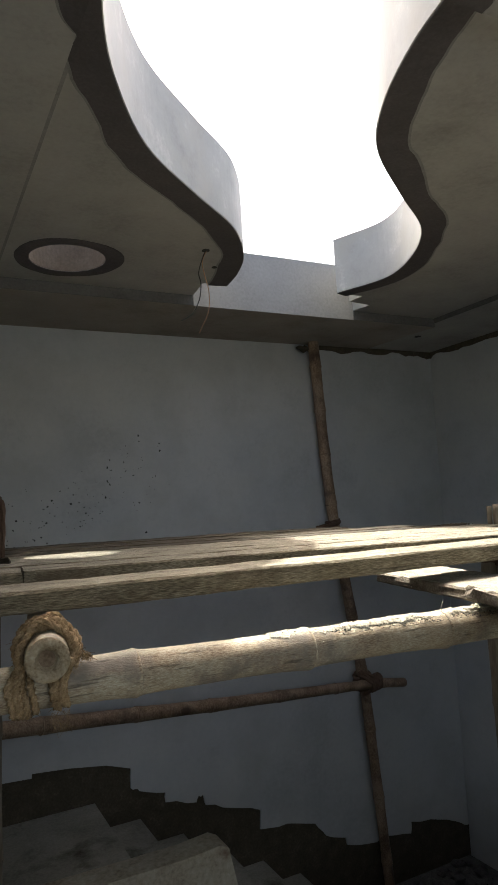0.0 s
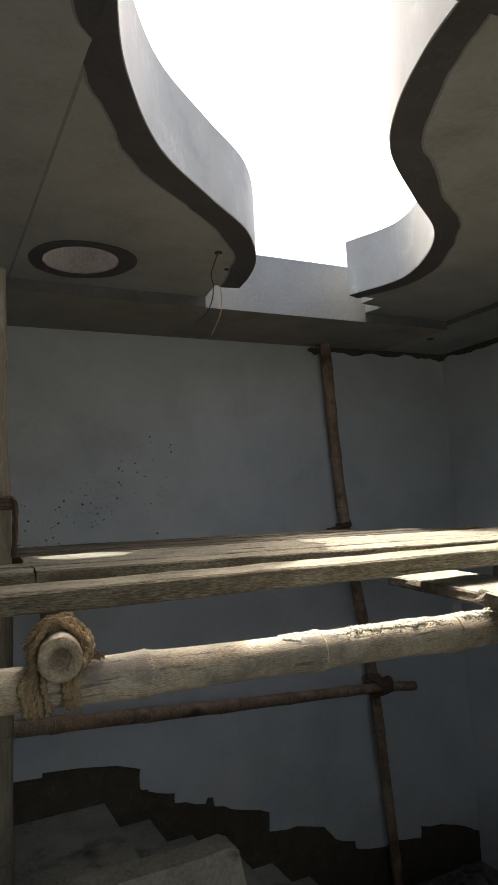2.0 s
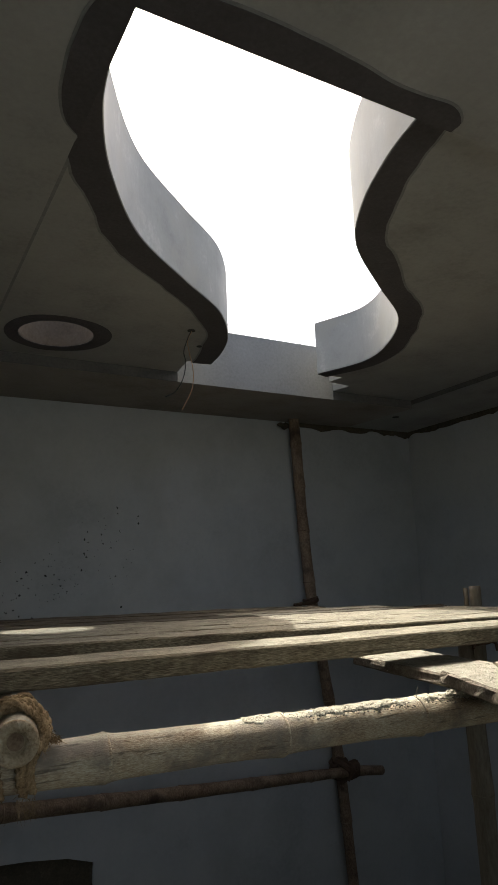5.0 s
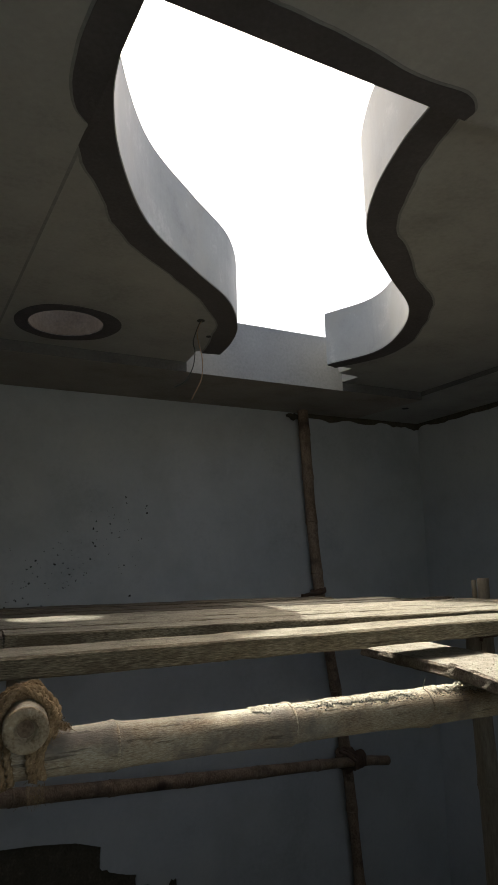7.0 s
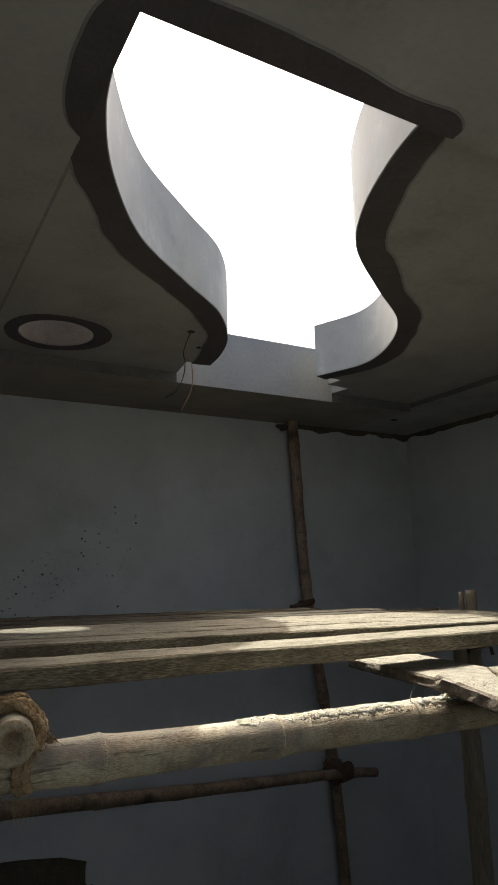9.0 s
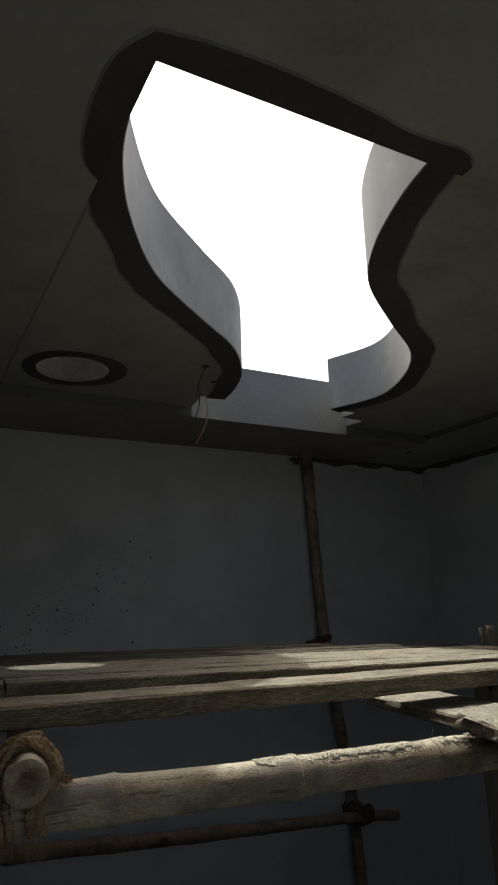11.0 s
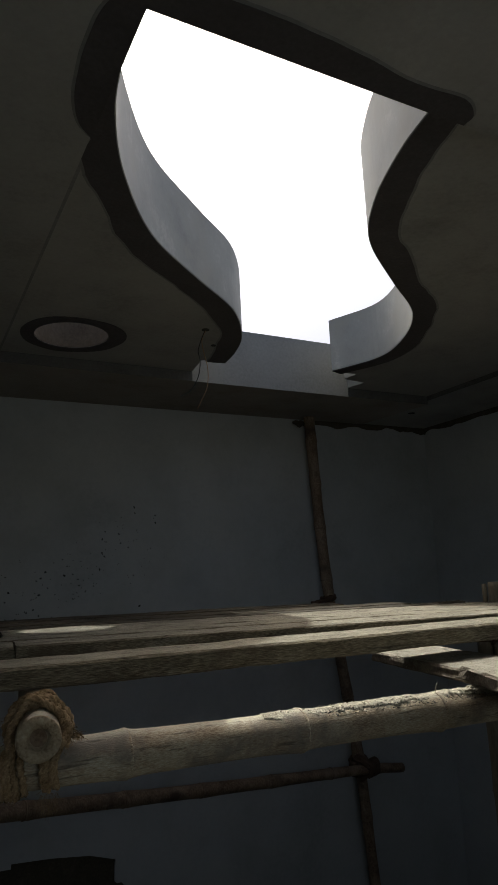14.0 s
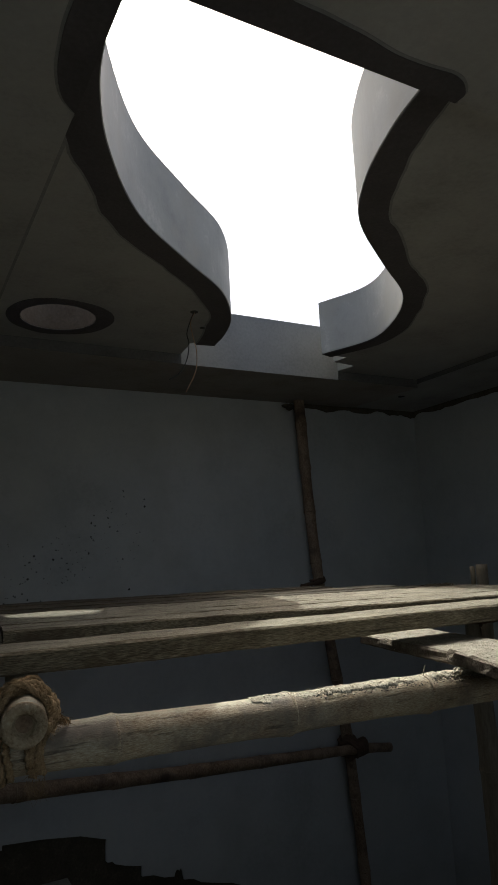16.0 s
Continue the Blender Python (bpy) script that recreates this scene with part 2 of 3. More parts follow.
def glide(points, steps=8):
    """A smooth line through points of the plan."""
    pts = [Vector((*p, 0)[:3]) for p in points]
    pts = [2 * pts[0] - pts[1]] + pts + [2 * pts[-1] - pts[-2]]
    line = []
    for a, b, c, d in zip(pts, pts[1:], pts[2:], pts[3:]):
        for k in range(steps):
            t = k / steps
            line.append(0.5 * (2 * b + (c - a) * t + (2 * a - 5 * b + 4 * c - d) * t * t + (3 * b - a - 3 * c + d) * t ** 3))
    line.append(pts[-2])
    return line


def beside(line, width, wobble=0.0, seed=0.0):
    """The line moved sideways (to its left for a positive width), in the plan."""
    moved = []
    for k, p in enumerate(line):
        way = (line[min(k + 1, len(line) - 1)] - line[max(k - 1, 0)]).normalized()
        w = width * (1 + wobble * noise.noise(Vector((p.x * 4, p.y * 4, seed))) + 0.3 * wobble * noise.noise(Vector((p.x * 11, p.y * 11, seed))))
        moved.append(p + Vector((-way.y, way.x, 0)) * w)
    return moved


def plan(line):
    return [(p.x, p.y) for p in line]


def tube(path, radius, sides=12, lobes=0, twist=0.0, caps=True, bm=None):
    """A tube along a path; radius is a number or a function of (share of length, angle). With lobes: a laid rope."""
    bm = bm or bmesh.new()
    path = [Vector(p) for p in path]
    total = sum((b - a).length for a, b in zip(path, path[1:])) or 1.0
    side, gone, rings = None, 0.0, []
    for k, p in enumerate(path):
        way = (path[min(k + 1, len(path) - 1)] - path[max(k - 1, 0)]).normalized()
        if side is None:
            side = way.orthogonal().normalized()
        side = (side - way * side.dot(way)).normalized()
        up = way.cross(side)
        if k:
            gone += (p - path[k - 1]).length
        ring = []
        for j in range(sides):
            a = 2 * math.pi * j / sides
            r = radius(gone / total, a) if callable(radius) else radius
            if lobes:
                r *= 1 + 0.32 * math.cos(lobes * (a - twist * gone))
            ring.append(bm.verts.new(p + (side * math.cos(a) + up * math.sin(a)) * r))
        rings.append(ring)
    for one, two in zip(rings, rings[1:]):
        for j in range(sides):
            bm.faces.new((one[j], one[(j + 1) % sides], two[(j + 1) % sides], two[j]))
    if caps:
        bm.faces.new(rings[0][::-1])
        bm.faces.new(rings[-1])
    return bm


def along(points, step):
    """Points at even steps along a smooth line."""
    line = glide(points, 16)
    out, left = [line[0]], step
    for a, b in zip(line, line[1:]):
        d = (b - a).length
        while d > left:
            a = a + (b - a) * (left / d)
            out.append(a)
            d, left = (b - a).length, step
        left -= d
    out.append(line[-1])
    return out


def bamboo(label, points, r0, r1, mat, joints, group="", hollow=False, sides=18, name="bamboo_pole", swell=0.16, seed=0.0, step=0.025):
    """A bamboo pole: culm that flares towards each joint, a thin ridge at each joint, and a hollow cut end where one is seen at its start."""
    pole = thing(name, None, None, points[0], label, "bamboo pole", group)
    path = along(points, step)
    length = sum((Vector(q) - Vector(p)).length for p, q in zip(points, points[1:]))

    def radius(s, a):
        off = min(((s - j) * length for j in joints), key=abs)
        knot = swell * (math.exp(-abs(off) / 0.045) if off < 0 else math.exp(-off / 0.012)) + 0.3 * swell * math.exp(-(off / 0.10) ** 2)
        rough = 0.04 * noise.noise(Vector((s * 9, math.cos(a), math.sin(a) + seed))) + 0.02 * noise.noise(Vector((s * length * 14, math.cos(a) * 1.6, math.sin(a) * 1.6 + seed)))
        return (r0 + (r1 - r0) * s) * (1 + knot + rough)

    part("culm", tube(path, radius, sides, caps=not hollow), mat, pole, smooth=True)
    for j in joints:
        k = min(max(round(j * (len(path) - 1)), 1), len(path) - 2)
        way = (path[k + 1] - path[k - 1]).normalized()
        r = (r0 + (r1 - r0) * j) * (1 + 1.2 * swell)
        ring = [path[k] + way * d for d in (-0.004, -0.002, 0.0, 0.002, 0.004)]
        part("joint_ring", tube(ring, lambda s, a: r * (1.0 + 0.022 * math.sin(math.pi * s) + 0.03 * noise.noise(Vector((math.cos(a) * 3, math.sin(a) * 3, j * 30)))), sides), mat, pole, smooth=True)
    if hollow:
        start, way = path[0], (path[0] - path[1]).normalized()
        side = way.orthogonal().normalized()
        up = way.cross(side)
        bm = bmesh.new()
        rings = []
        for q, d in ((1.0, -0.004), (0.965, 0.003), (0.80, 0.004), (0.56, 0.001), (0.50, -0.004), (0.43, -0.014), (0.30, -0.020)):
            rings.append([bm.verts.new(start + way * (d + 0.0015 * noise.noise(Vector((j, q * 9, 0)))) + (side * math.cos(2 * math.pi * j / 28) + up * math.sin(2 * math.pi * j / 28)) * r0 * q * (1.03 if q > 0.9 else 1)) for j in range(28)])
        for one, two in zip(rings, rings[1:]):
            for j in range(28):
                bm.faces.new((one[j], one[(j + 1) % 28], two[(j + 1) % 28], two[j]))
        bm.faces.new(rings[-1])
        cut = part("cut_end", bm, M_CUT, pole, "pale sawn ring round a hollow", smooth=True)
        bm = bmesh.new()
        bmesh.ops.create_circle(bm, cap_ends=True, radius=r0 * 0.40, segments=20, matrix=Matrix.Translation(start + way * -0.016) @ way.to_track_quat("Z", "Y").to_matrix().to_4x4())
        part("hollow", bm, M_PITH, cut, "dark brown pith")
    return pole


def plank(label, a, b, width, thick, mat, seed, group="", name="plank", wear=0.0048, lift=(0, 0)):
    """A sawn plank from a to b (the middle of its top face), with worn uneven edges; lift: how far each long side twists up."""
    a, b = Vector(a), Vector(b)
    way = (b - a).normalized()
    side = Vector((-way.y, way.x, 0)).normalized()
    bm = bmesh.new()
    count = max(int((b - a).length / 0.03), 4)
    w, c = width / 2, 0.006
    section = [(-w + c, 0), (-w * 0.5, 0.0), (0, 0), (w * 0.5, 0.0), (w - c, 0), (w, -c), (w, -thick * 0.5), (w, -thick + c), (w - c, -thick), (0, -thick), (-w + c, -thick), (-w, -thick + c), (-w, -thick * 0.5), (-w, -c)]
    rings = []
    for k in range(count + 1):
        s = k / count
        mid = a + (b - a) * s
        ring = []
        for q, (u, v) in enumerate(section):
            n1 = noise.noise(Vector((s * 14 + seed * 7, q * 0.9, seed)))
            n2 = noise.noise(Vector((s * 60 + seed * 3, q * 1.7, seed + 5)))
            edge = 1.0 if abs(u) > w * 0.8 else 0.35
            u2 = u + (wear * n1 + wear * 0.5 * n2) * (1 if abs(u) > w * 0.8 else 0)
            v2 = v + wear * 0.5 * edge * (n1 + n2) + (lift[0] + (lift[1] - lift[0]) * s) * u / w
            ring.append(bm.verts.new(mid + side * u2 + Vector((0, 0, v2)) + way * (0.012 * n1 if k in (0, count) else 0)))
        rings.append(ring)
    size = len(section)
    for one, two in zip(rings, rings[1:]):
        for j in range(size):
            bm.faces.new((one[j], one[(j + 1) % size], two[(j + 1) % size], two[j]))
    bm.faces.new(rings[0][::-1])
    bm.faces.new(rings[-1])
    bmesh.ops.recalc_face_normals(bm, faces=bm.faces)
    return thing(name, bm, mat, a, label, "plank", group)


def crumbs(places, size, seed, bm=None):
    """Small uneven lumps."""
    rnd, bm = random.Random(seed), bm or bmesh.new()
    for p in places:
        r = size * rnd.uniform(0.4, 1.3)
        got = bmesh.ops.create_icosphere(bm, subdivisions=1, radius=r)
        for v in got["verts"]:
            v.co = Vector(p) + Vector((v.co.x * rnd.uniform(0.7, 1.4), v.co.y * rnd.uniform(0.7, 1.4), v.co.z * rnd.uniform(0.5, 0.9)))
    return bm

# ---- structure ----
def up(z):
    return EYE + z


T = 0.23
floor = thing("floor", box(WALL_W - T, WALL_E + T, WALL_S - T, WALL_N + T, -0.15, 0), M_FLOOR, (0, 0, 0), "dark dirty rubble-strewn concrete floor of the stairwell", "floor", kind="structure")
ground = thing("ground", box(-60, 60, -60, 60, -0.4, -0.2), M_FLOOR, (0, 0, -0.3), "bare dusty ground round the building", "ground", kind="structure")

wall_north = thing("wall_north", box(WALL_W - T, WALL_E + T, WALL_N + 0.016, WALL_N + T, 0, SOFFIT), M_MORTAR, (0, WALL_N, 0), "grey cement-plastered wall with a ragged unplastered foot along the stairs", "wall", kind="structure")
wall_east = thing("wall_east", box(WALL_E, WALL_E + T, WALL_S, WALL_N, 0, SOFFIT), M_WALL, (WALL_E, 0, 0), "grey cement-plastered side wall", "wall", kind="structure")
wall_west = thing("wall_west", box(WALL_W - T, WALL_W, WALL_S, WALL_N, 0, SOFFIT), M_WALL, (WALL_W, 0, 0), "plain grey plastered wall", "wall", kind="structure")
wall_south = thing("wall_south", upright([(WALL_W - T, 0), (WALL_E + T, 0), (WALL_E + T, SOFFIT), (WALL_W - T, SOFFIT)], WALL_S - T, WALL_S, holes=[[(OPEN_X0, OPEN_Z0), (OPEN_X1, OPEN_Z0), (OPEN_X1, OPEN_Z1), (OPEN_X0, OPEN_Z1)]]), M_WALL, (0, WALL_S, 0), "plain grey plastered wall with a wide opening", "wall", kind="structure")
# unseen floor under the eye, drawn out to shade the lower far wall
upper_floor = thing("floor_upper", box(WALL_W, WALL_E, WALL_S, 2.05, up(-1.75), up(-1.6)), M_CONCRETE, (0, 0, up(-1.6)), "unseen bare concrete upper floor, drawn out to shade the lower wall", "floor", kind="structure")

# plaster coat of the far wall: its foot steps down with the stairs
STEP_X, STEP_Z, RUN, RISE = 1.15, -2.05, 0.32, 0.186
rnd = random.Random(4)
foot = [(WALL_W, up(-1.86)), (0.493, up(-1.771)), (0.735, up(-1.785)), (0.738, up(-1.756)), (0.985, up(-1.777)), (1.239, up(-1.815)), (1.413, up(-1.874))]
ends = [(1.407, -2.008), (1.468, -2.042), (1.665, -2.10), (1.662, -2.168), (1.90, -2.227), (1.919, -2.185), (1.959, -2.195), (1.974, -2.265), (2.175, -2.336), (2.428, -2.417), (2.418, -2.557), (2.655, -2.577), (2.914, -2.645),
        (3.013, -2.767), (3.202, -2.831), (3.21, -2.892), (3.50, -2.95), (3.632, -2.934), (3.874, -2.98), (3.885, -2.885), (4.2, -2.95), (4.46, -3.049), (WALL_E, -3.08)]
for (x0, z0), (x1, z1) in zip([foot[-1]] + [(x, up(z)) for x, z in ends], [(x, up(z)) for x, z in ends]):
    for k in (0.33, 0.66, 1.0):
        foot.append((x0 + (x1 - x0) * k + (0.008 * rnd.uniform(-1, 1) if k < 1 else 0), z0 + (z1 - z0) * k + (0.012 * rnd.uniform(-1, 1) if k < 1 else 0)))
coat = part("plaster_coat", upright([(WALL_W, SOFFIT)] + foot + [(WALL_E, SOFFIT)], WALL_N, WALL_N + 0.016), M_WALL, wall_north, "grey cement plaster with a ragged lower edge")

# rough unfinished mortar where walls meet the beams
def ragged(x0, x1, drop, seed):
    line, x, r = [], x0, random.Random(seed)
    while x < x1:
        line.append((x, SOFFIT - drop * (0.75 + 0.7 * noise.noise(Vector((x * 5, seed, 0))) + 0.25 * noise.noise(Vector((x * 23, seed, 3))))))
        x += 0.03 + 0.03 * r.random()
    line.append((x1, SOFFIT - drop))
    return [(x0, SOFFIT)] + line + [(x1, SOFFIT)]


part("mortar_strip", upright(ragged(3.15, WALL_E, 0.06, 2), WALL_N - 0.012, WALL_N), M_MORTAR, wall_north, "dark rough mortar left along the beam")
bm = upright(ragged(0.6, WALL_N - 0.012, 0.06, 7), 0, 0.012)
bmesh.ops.transform(bm, verts=bm.verts, matrix=Matrix(((0, 1, 0, WALL_E - 0.012), (1, 0, 0, 0), (0, 0, 1, 0), (0, 0, 0, 1))))
bmesh.ops.recalc_face_normals(bm, faces=bm.faces)
part("mortar_strip", bm, M_MORTAR, wall_east, "dark rough mortar left along the beam")

# ceiling: a frame of beams, and two curved slabs that leave the roof opening between them
BX0, BX1, BY0, BY1 = 0.454, 3.78, 1.240, 3.935
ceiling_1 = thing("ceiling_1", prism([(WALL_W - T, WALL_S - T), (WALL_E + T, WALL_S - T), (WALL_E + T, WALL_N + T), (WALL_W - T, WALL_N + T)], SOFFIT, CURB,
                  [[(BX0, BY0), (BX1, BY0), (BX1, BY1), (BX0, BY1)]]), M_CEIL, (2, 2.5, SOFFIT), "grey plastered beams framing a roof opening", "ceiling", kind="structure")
left_line = glide([(0.456, 1.43), (0.500, 1.66), (0.615, 1.947), (0.842, 2.305), (1.174, 2.609), (1.485, 2.875), (1.700, 3.196), (1.795, 3.464), (1.832, 3.690)])
right_line = glide([(1.358, 1.242), (1.411, 1.462), (1.527, 1.747), (1.708, 2.005), (2.067, 2.287), (2.421, 2.552), (2.640, 2.880), (2.738, 3.230), (2.616, 3.602)])
HOLE, HOLE_R, SLAB = (0.805, 3.535), 0.203, 0.18
ring = [(HOLE[0] + HOLE_R * math.cos(2 * math.pi * k / 48), HOLE[1] + HOLE_R * math.sin(2 * math.pi * k / 48)) for k in range(48)]
left_plan = plan(left_line) + [(1.668, 3.690), (1.700, BY1), (BX0, BY1)]
teeth = [(2.832, 3.612), (2.815, 3.740), (3.020, 3.770), (2.985, BY1)]
right_plan = plan(right_line) + teeth + [(BX1, BY1), (BX1, BY0)]
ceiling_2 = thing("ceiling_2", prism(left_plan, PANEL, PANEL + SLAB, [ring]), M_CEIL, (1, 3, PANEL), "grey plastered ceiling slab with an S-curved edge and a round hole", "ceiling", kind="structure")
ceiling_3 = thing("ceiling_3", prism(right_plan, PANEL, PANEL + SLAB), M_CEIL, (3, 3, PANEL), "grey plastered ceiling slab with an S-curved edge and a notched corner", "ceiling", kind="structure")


def reveal(line, side):
    """The smooth plastered edge of a curved slab, with its curb over the slab."""
    edge = beside(line, -0.004 * side)
    return prism(plan(edge) + plan(beside(line, 0.09 * side))[::-1], PANEL + 0.001, CURB_TOP)


part("curved_reveal", reveal(left_line, 1), M_REVEAL, ceiling_2, "pale smooth plaster on the curved edge", smooth=False)
part("curved_reveal", reveal(right_line, -1), M_REVEAL, ceiling_3, "pale smooth plaster on the curved edge", smooth=False)
tooth_line = [Vector((x, y, 0)) for x, y in [plan(right_line)[-1]] + teeth]
part("notched_reveal", prism([(p.x - 0.003, p.y) for p in tooth_line] + [(3.12, BY1), (3.12, 3.60), (2.75, 3.50)], PANEL + 0.001, CURB), M_REVEAL, ceiling_3, "pale plaster in the notches")
part("end_reveal", prism([(1.832, 3.692), (1.666, 3.693), (1.697, BY1), (1.60, BY1), (1.57, 3.60), (1.82, 3.60)], PANEL + 0.001, CURB), M_REVEAL, ceiling_2, "pale plaster on the end of the slab")
bm = upright([(-WALL_N, SOFFIT - 0.0005), (-BY1, SOFFIT - 0.0005), (-BY1, SOFFIT - 0.032), (-WALL_N, SOFFIT - 0.004)], BX0 - 0.5, BX1)
bmesh.ops.rotate(bm, verts=bm.verts, cent=(0, 0, 0), matrix=Matrix.Rotation(radians(-90), 3, "Z"))
part("beam_soffit", bm, M_SOFFIT, ceiling_1, "brownish plastered underside of the far beam")
part("beam_reveal", box(1.70, 2.985, BY1 - 0.006, BY1, SOFFIT - 0.034, CURB), M_FACE, ceiling_1, "pale plaster on the face of the beam")

# shade of the creases, painted as dark strips over the beam faces
bm = box(BX0, 1.697, BY1 - 0.005, BY1, SOFFIT - 0.0315, PANEL)
part("damp_joint", bm, M_JOINT, ceiling_1, "dark strip painted as the shade where slab meets beam")
part("damp_joint", box(2.988, BX1, BY1 - 0.005, BY1, SOFFIT - 0.0315, PANEL), M_JOINT, ceiling_1, "dark strip painted as the shade where slab meets beam")
part("damp_joint", box(BX1 - 0.005, BX1, BY0, BY1 - 0.006, SOFFIT - 0.0005, PANEL), M_JOINT, ceiling_1, "dark strip painted as the shade where slab meets beam")

# soft shade beside the left beam, painted as a faint flat strip
part("damp_joint", box(BX0, BX0 + 0.024, 1.80, BY1 - 0.006, PANEL - 0.003, PANEL - 0.0005), M_MARGIN, ceiling_2, "faint strip painted as the soft shade where slab meets beam")

# dark damp cement round the openings
DROP = 0.004
def border(line, width, side, seed, z, wobble=0.22):
    return prism(plan(line) + plan(beside(line, width * side, wobble, seed))[::-1], z - DROP, z - 0.0005)


part("cement_margin", prism(plan(left_line[4:]) + plan(beside(left_line[4:], 0.136, 0.22, 1.0))[::-1], PANEL - 0.002, PANEL - 0.0004), M_MARGIN, ceiling_2, "damp margin of the cement band")
part("cement_margin", prism(plan(right_line) + plan(beside(right_line, -0.131, 0.22, 5.0))[::-1], PANEL - 0.002, PANEL - 0.0004), M_MARGIN, ceiling_3, "damp margin of the cement band")
part("cement_border", border(left_line[3:], 0.125, 1, 1.0, PANEL), M_PATCH, ceiling_2, "dark damp cement band along the edge")
part("cement_border", border(right_line, 0.12, -1, 5.0, PANEL), M_PATCH, ceiling_3, "dark damp cement band along the edge")
liner = [(HOLE[0] + (x - HOLE[0]) * 0.985, HOLE[1] + (y - HOLE[1]) * 0.985) for x, y in ring]
# thin lining of the hole, browner and darker than the slab
part("hole_edge", prism(ring, PANEL + 0.001, PANEL + SLAB + 0.03, [liner]), M_LINER, ceiling_2, "brownish edge of the round hole, darker than the slab")
round_line = [Vector((x, y, 0)) for x, y in ring + ring[:2]]
outer = [(p.x + 0.02 * max(0, p.x - HOLE[0]) / 0.2, p.y) for p in beside(round_line, -0.072, 0.25, 3.0)][:48]
part("cement_border", prism(outer, PANEL - DROP, PANEL - 0.0005, [ring]), M_PATCH, ceiling_2, "dark damp cement ring round the hole")
near_line = glide([(0.30, BY0), (0.6, BY0 + 0.001), (1.0, BY0), (1.46, BY0)], 14)
corner_patch = [(BX0, BY0), (BX0, 1.76)] + plan(beside(glide([(BX0, 1.76), (0.40, 1.70), (0.36, 1.58), (0.345, 1.42), (0.36, 1.26), (0.42, 1.16)], 8), 0.004, 1.5, 8)) + \
               plan(beside(glide([(0.54, 1.135), (0.75, 1.125), (1.0, 1.14), (1.2, 1.155), (1.38, 1.15), (1.46, 1.19), (1.47, BY0)], 8), 0.006, 1.5, 4))
wide = [(x + (0.009 if y > BY0 and x > 1.4 else -0.009 if x < BX0 else 0), y - (0.010 if y < BY0 else 0)) for x, y in corner_patch[2:]]
part("cement_margin", prism([(BX0, BY0), (BX0, 1.79)] + wide, SOFFIT - 0.002, SOFFIT - 0.0004), M_MARGIN, ceiling_1, "damp margin of the cement band")
part("cement_border", prism(corner_patch, SOFFIT - DROP, SOFFIT - 0.0005), M_PATCH, ceiling_1, "dark damp cement band along the edge")

# stairs along the far wall, and the landing
stair_y = 3.05
steps = thing("staircase", None, None, (STEP_X, stair_y, 0), "bare dusty concrete stairs and landing along the far wall", "stairs", kind="structure")
part("landing", box(WALL_W, STEP_X, 2.50, WALL_N + 0.01, up(STEP_Z) - 0.18, up(STEP_Z)), M_CONCRETE, steps, "dusty concrete landing")
for k in range(6):
    x = STEP_X + RUN * k
    part("step", box(x + 0.002, x + RUN, stair_y, WALL_N + 0.01, max(up(STEP_Z) - RISE * (k + 1) - 0.25, 0), up(STEP_Z) - RISE * (k + 1)), M_CONCRETE, steps)
low_wall = thing("wall_low", upright([(WALL_W, up(-1.30)), (0.2, up(-1.285)), (0.9, up(-1.292)), (1.03, up(-1.282)), (1.065, up(-1.30)), (1.085, up(-1.40)), (1.10, up(-1.47)), (1.15, up(-1.53)), (1.24, up(-1.60)), (1.33, up(-1.72)), (1.34, up(-2.22)), (WALL_W, up(-2.22))], 2.38, 2.498),
                 M_LOW, (0, 2.44, up(-2.2)), "low plastered wall with a broken end beside the landing", "wall", kind="structure")

# mud flung onto the far wall
bm = bmesh.new()
flung = random.Random(21)
for k in range(150):
    s = flung.random()
    x = 0.62 + 1.05 * s + flung.gauss(0, 0.16)
    z = -0.27 + 0.62 * s ** 1.2 + flung.gauss(0, 0.11)
    if x < 0.5 or z < -0.35:
        continue
    r = 0.0025 + 0.006 * flung.random() ** 3
    got = bmesh.ops.create_circle(bm, cap_ends=True, radius=r, segments=7, matrix=Matrix.Translation((x, WALL_N - 0.002, up(z))) @ Matrix.Rotation(radians(90), 4, "X"))
    for v in got["verts"]:
        v.co.x += r * 0.5 * flung.uniform(-1, 1)
        v.co.z += r * 0.5 * flung.uniform(-1, 1)
lumps = bmesh.ops.extrude_face_region(bm, geom=bm.faces[:])
bmesh.ops.translate(bm, verts=[v for v in lumps["geom"] if isinstance(v, bmesh.types.BMVert)], vec=(0, 0.003, 0))
bmesh.ops.recalc_face_normals(bm, faces=bm.faces)
part("mud_splatter", bm, M_SPECK, wall_north, "dark specks of flung mud", kind="stuff")

# mortar stuck between the head of the upright and the beam
dab = random.Random(41)
part("mortar_lump", crumbs([(3.10 + dab.gauss(0, 0.05), WALL_N - 0.05 - 0.05 * dab.random(), SOFFIT - 0.045 - abs(dab.gauss(0, 0.018))) for _ in range(24)], 0.026, 14), M_MORTAR, wall_north, "dark mortar dabbed under the beam")

# rubble on the lower floor
bm = bmesh.new()
spill = random.Random(8)
crumbs([(spill.uniform(3.2, WALL_E - 0.1), WALL_N - 0.05 - abs(spill.gauss(0, 0.35)), 0.02) for _ in range(140)], 0.05, 3, bm)
thing("rubble", bm, M_FLOOR, (4, 4.5, 0), "dark broken mortar and rubble heaped on the floor", "rubble", kind="stuff")

# ---- scaffold ----
GROUP = "bamboo poles of the scaffold"


def ledger_z(x):
    return up(-0.368 - 0.032 * (x - 0.17))


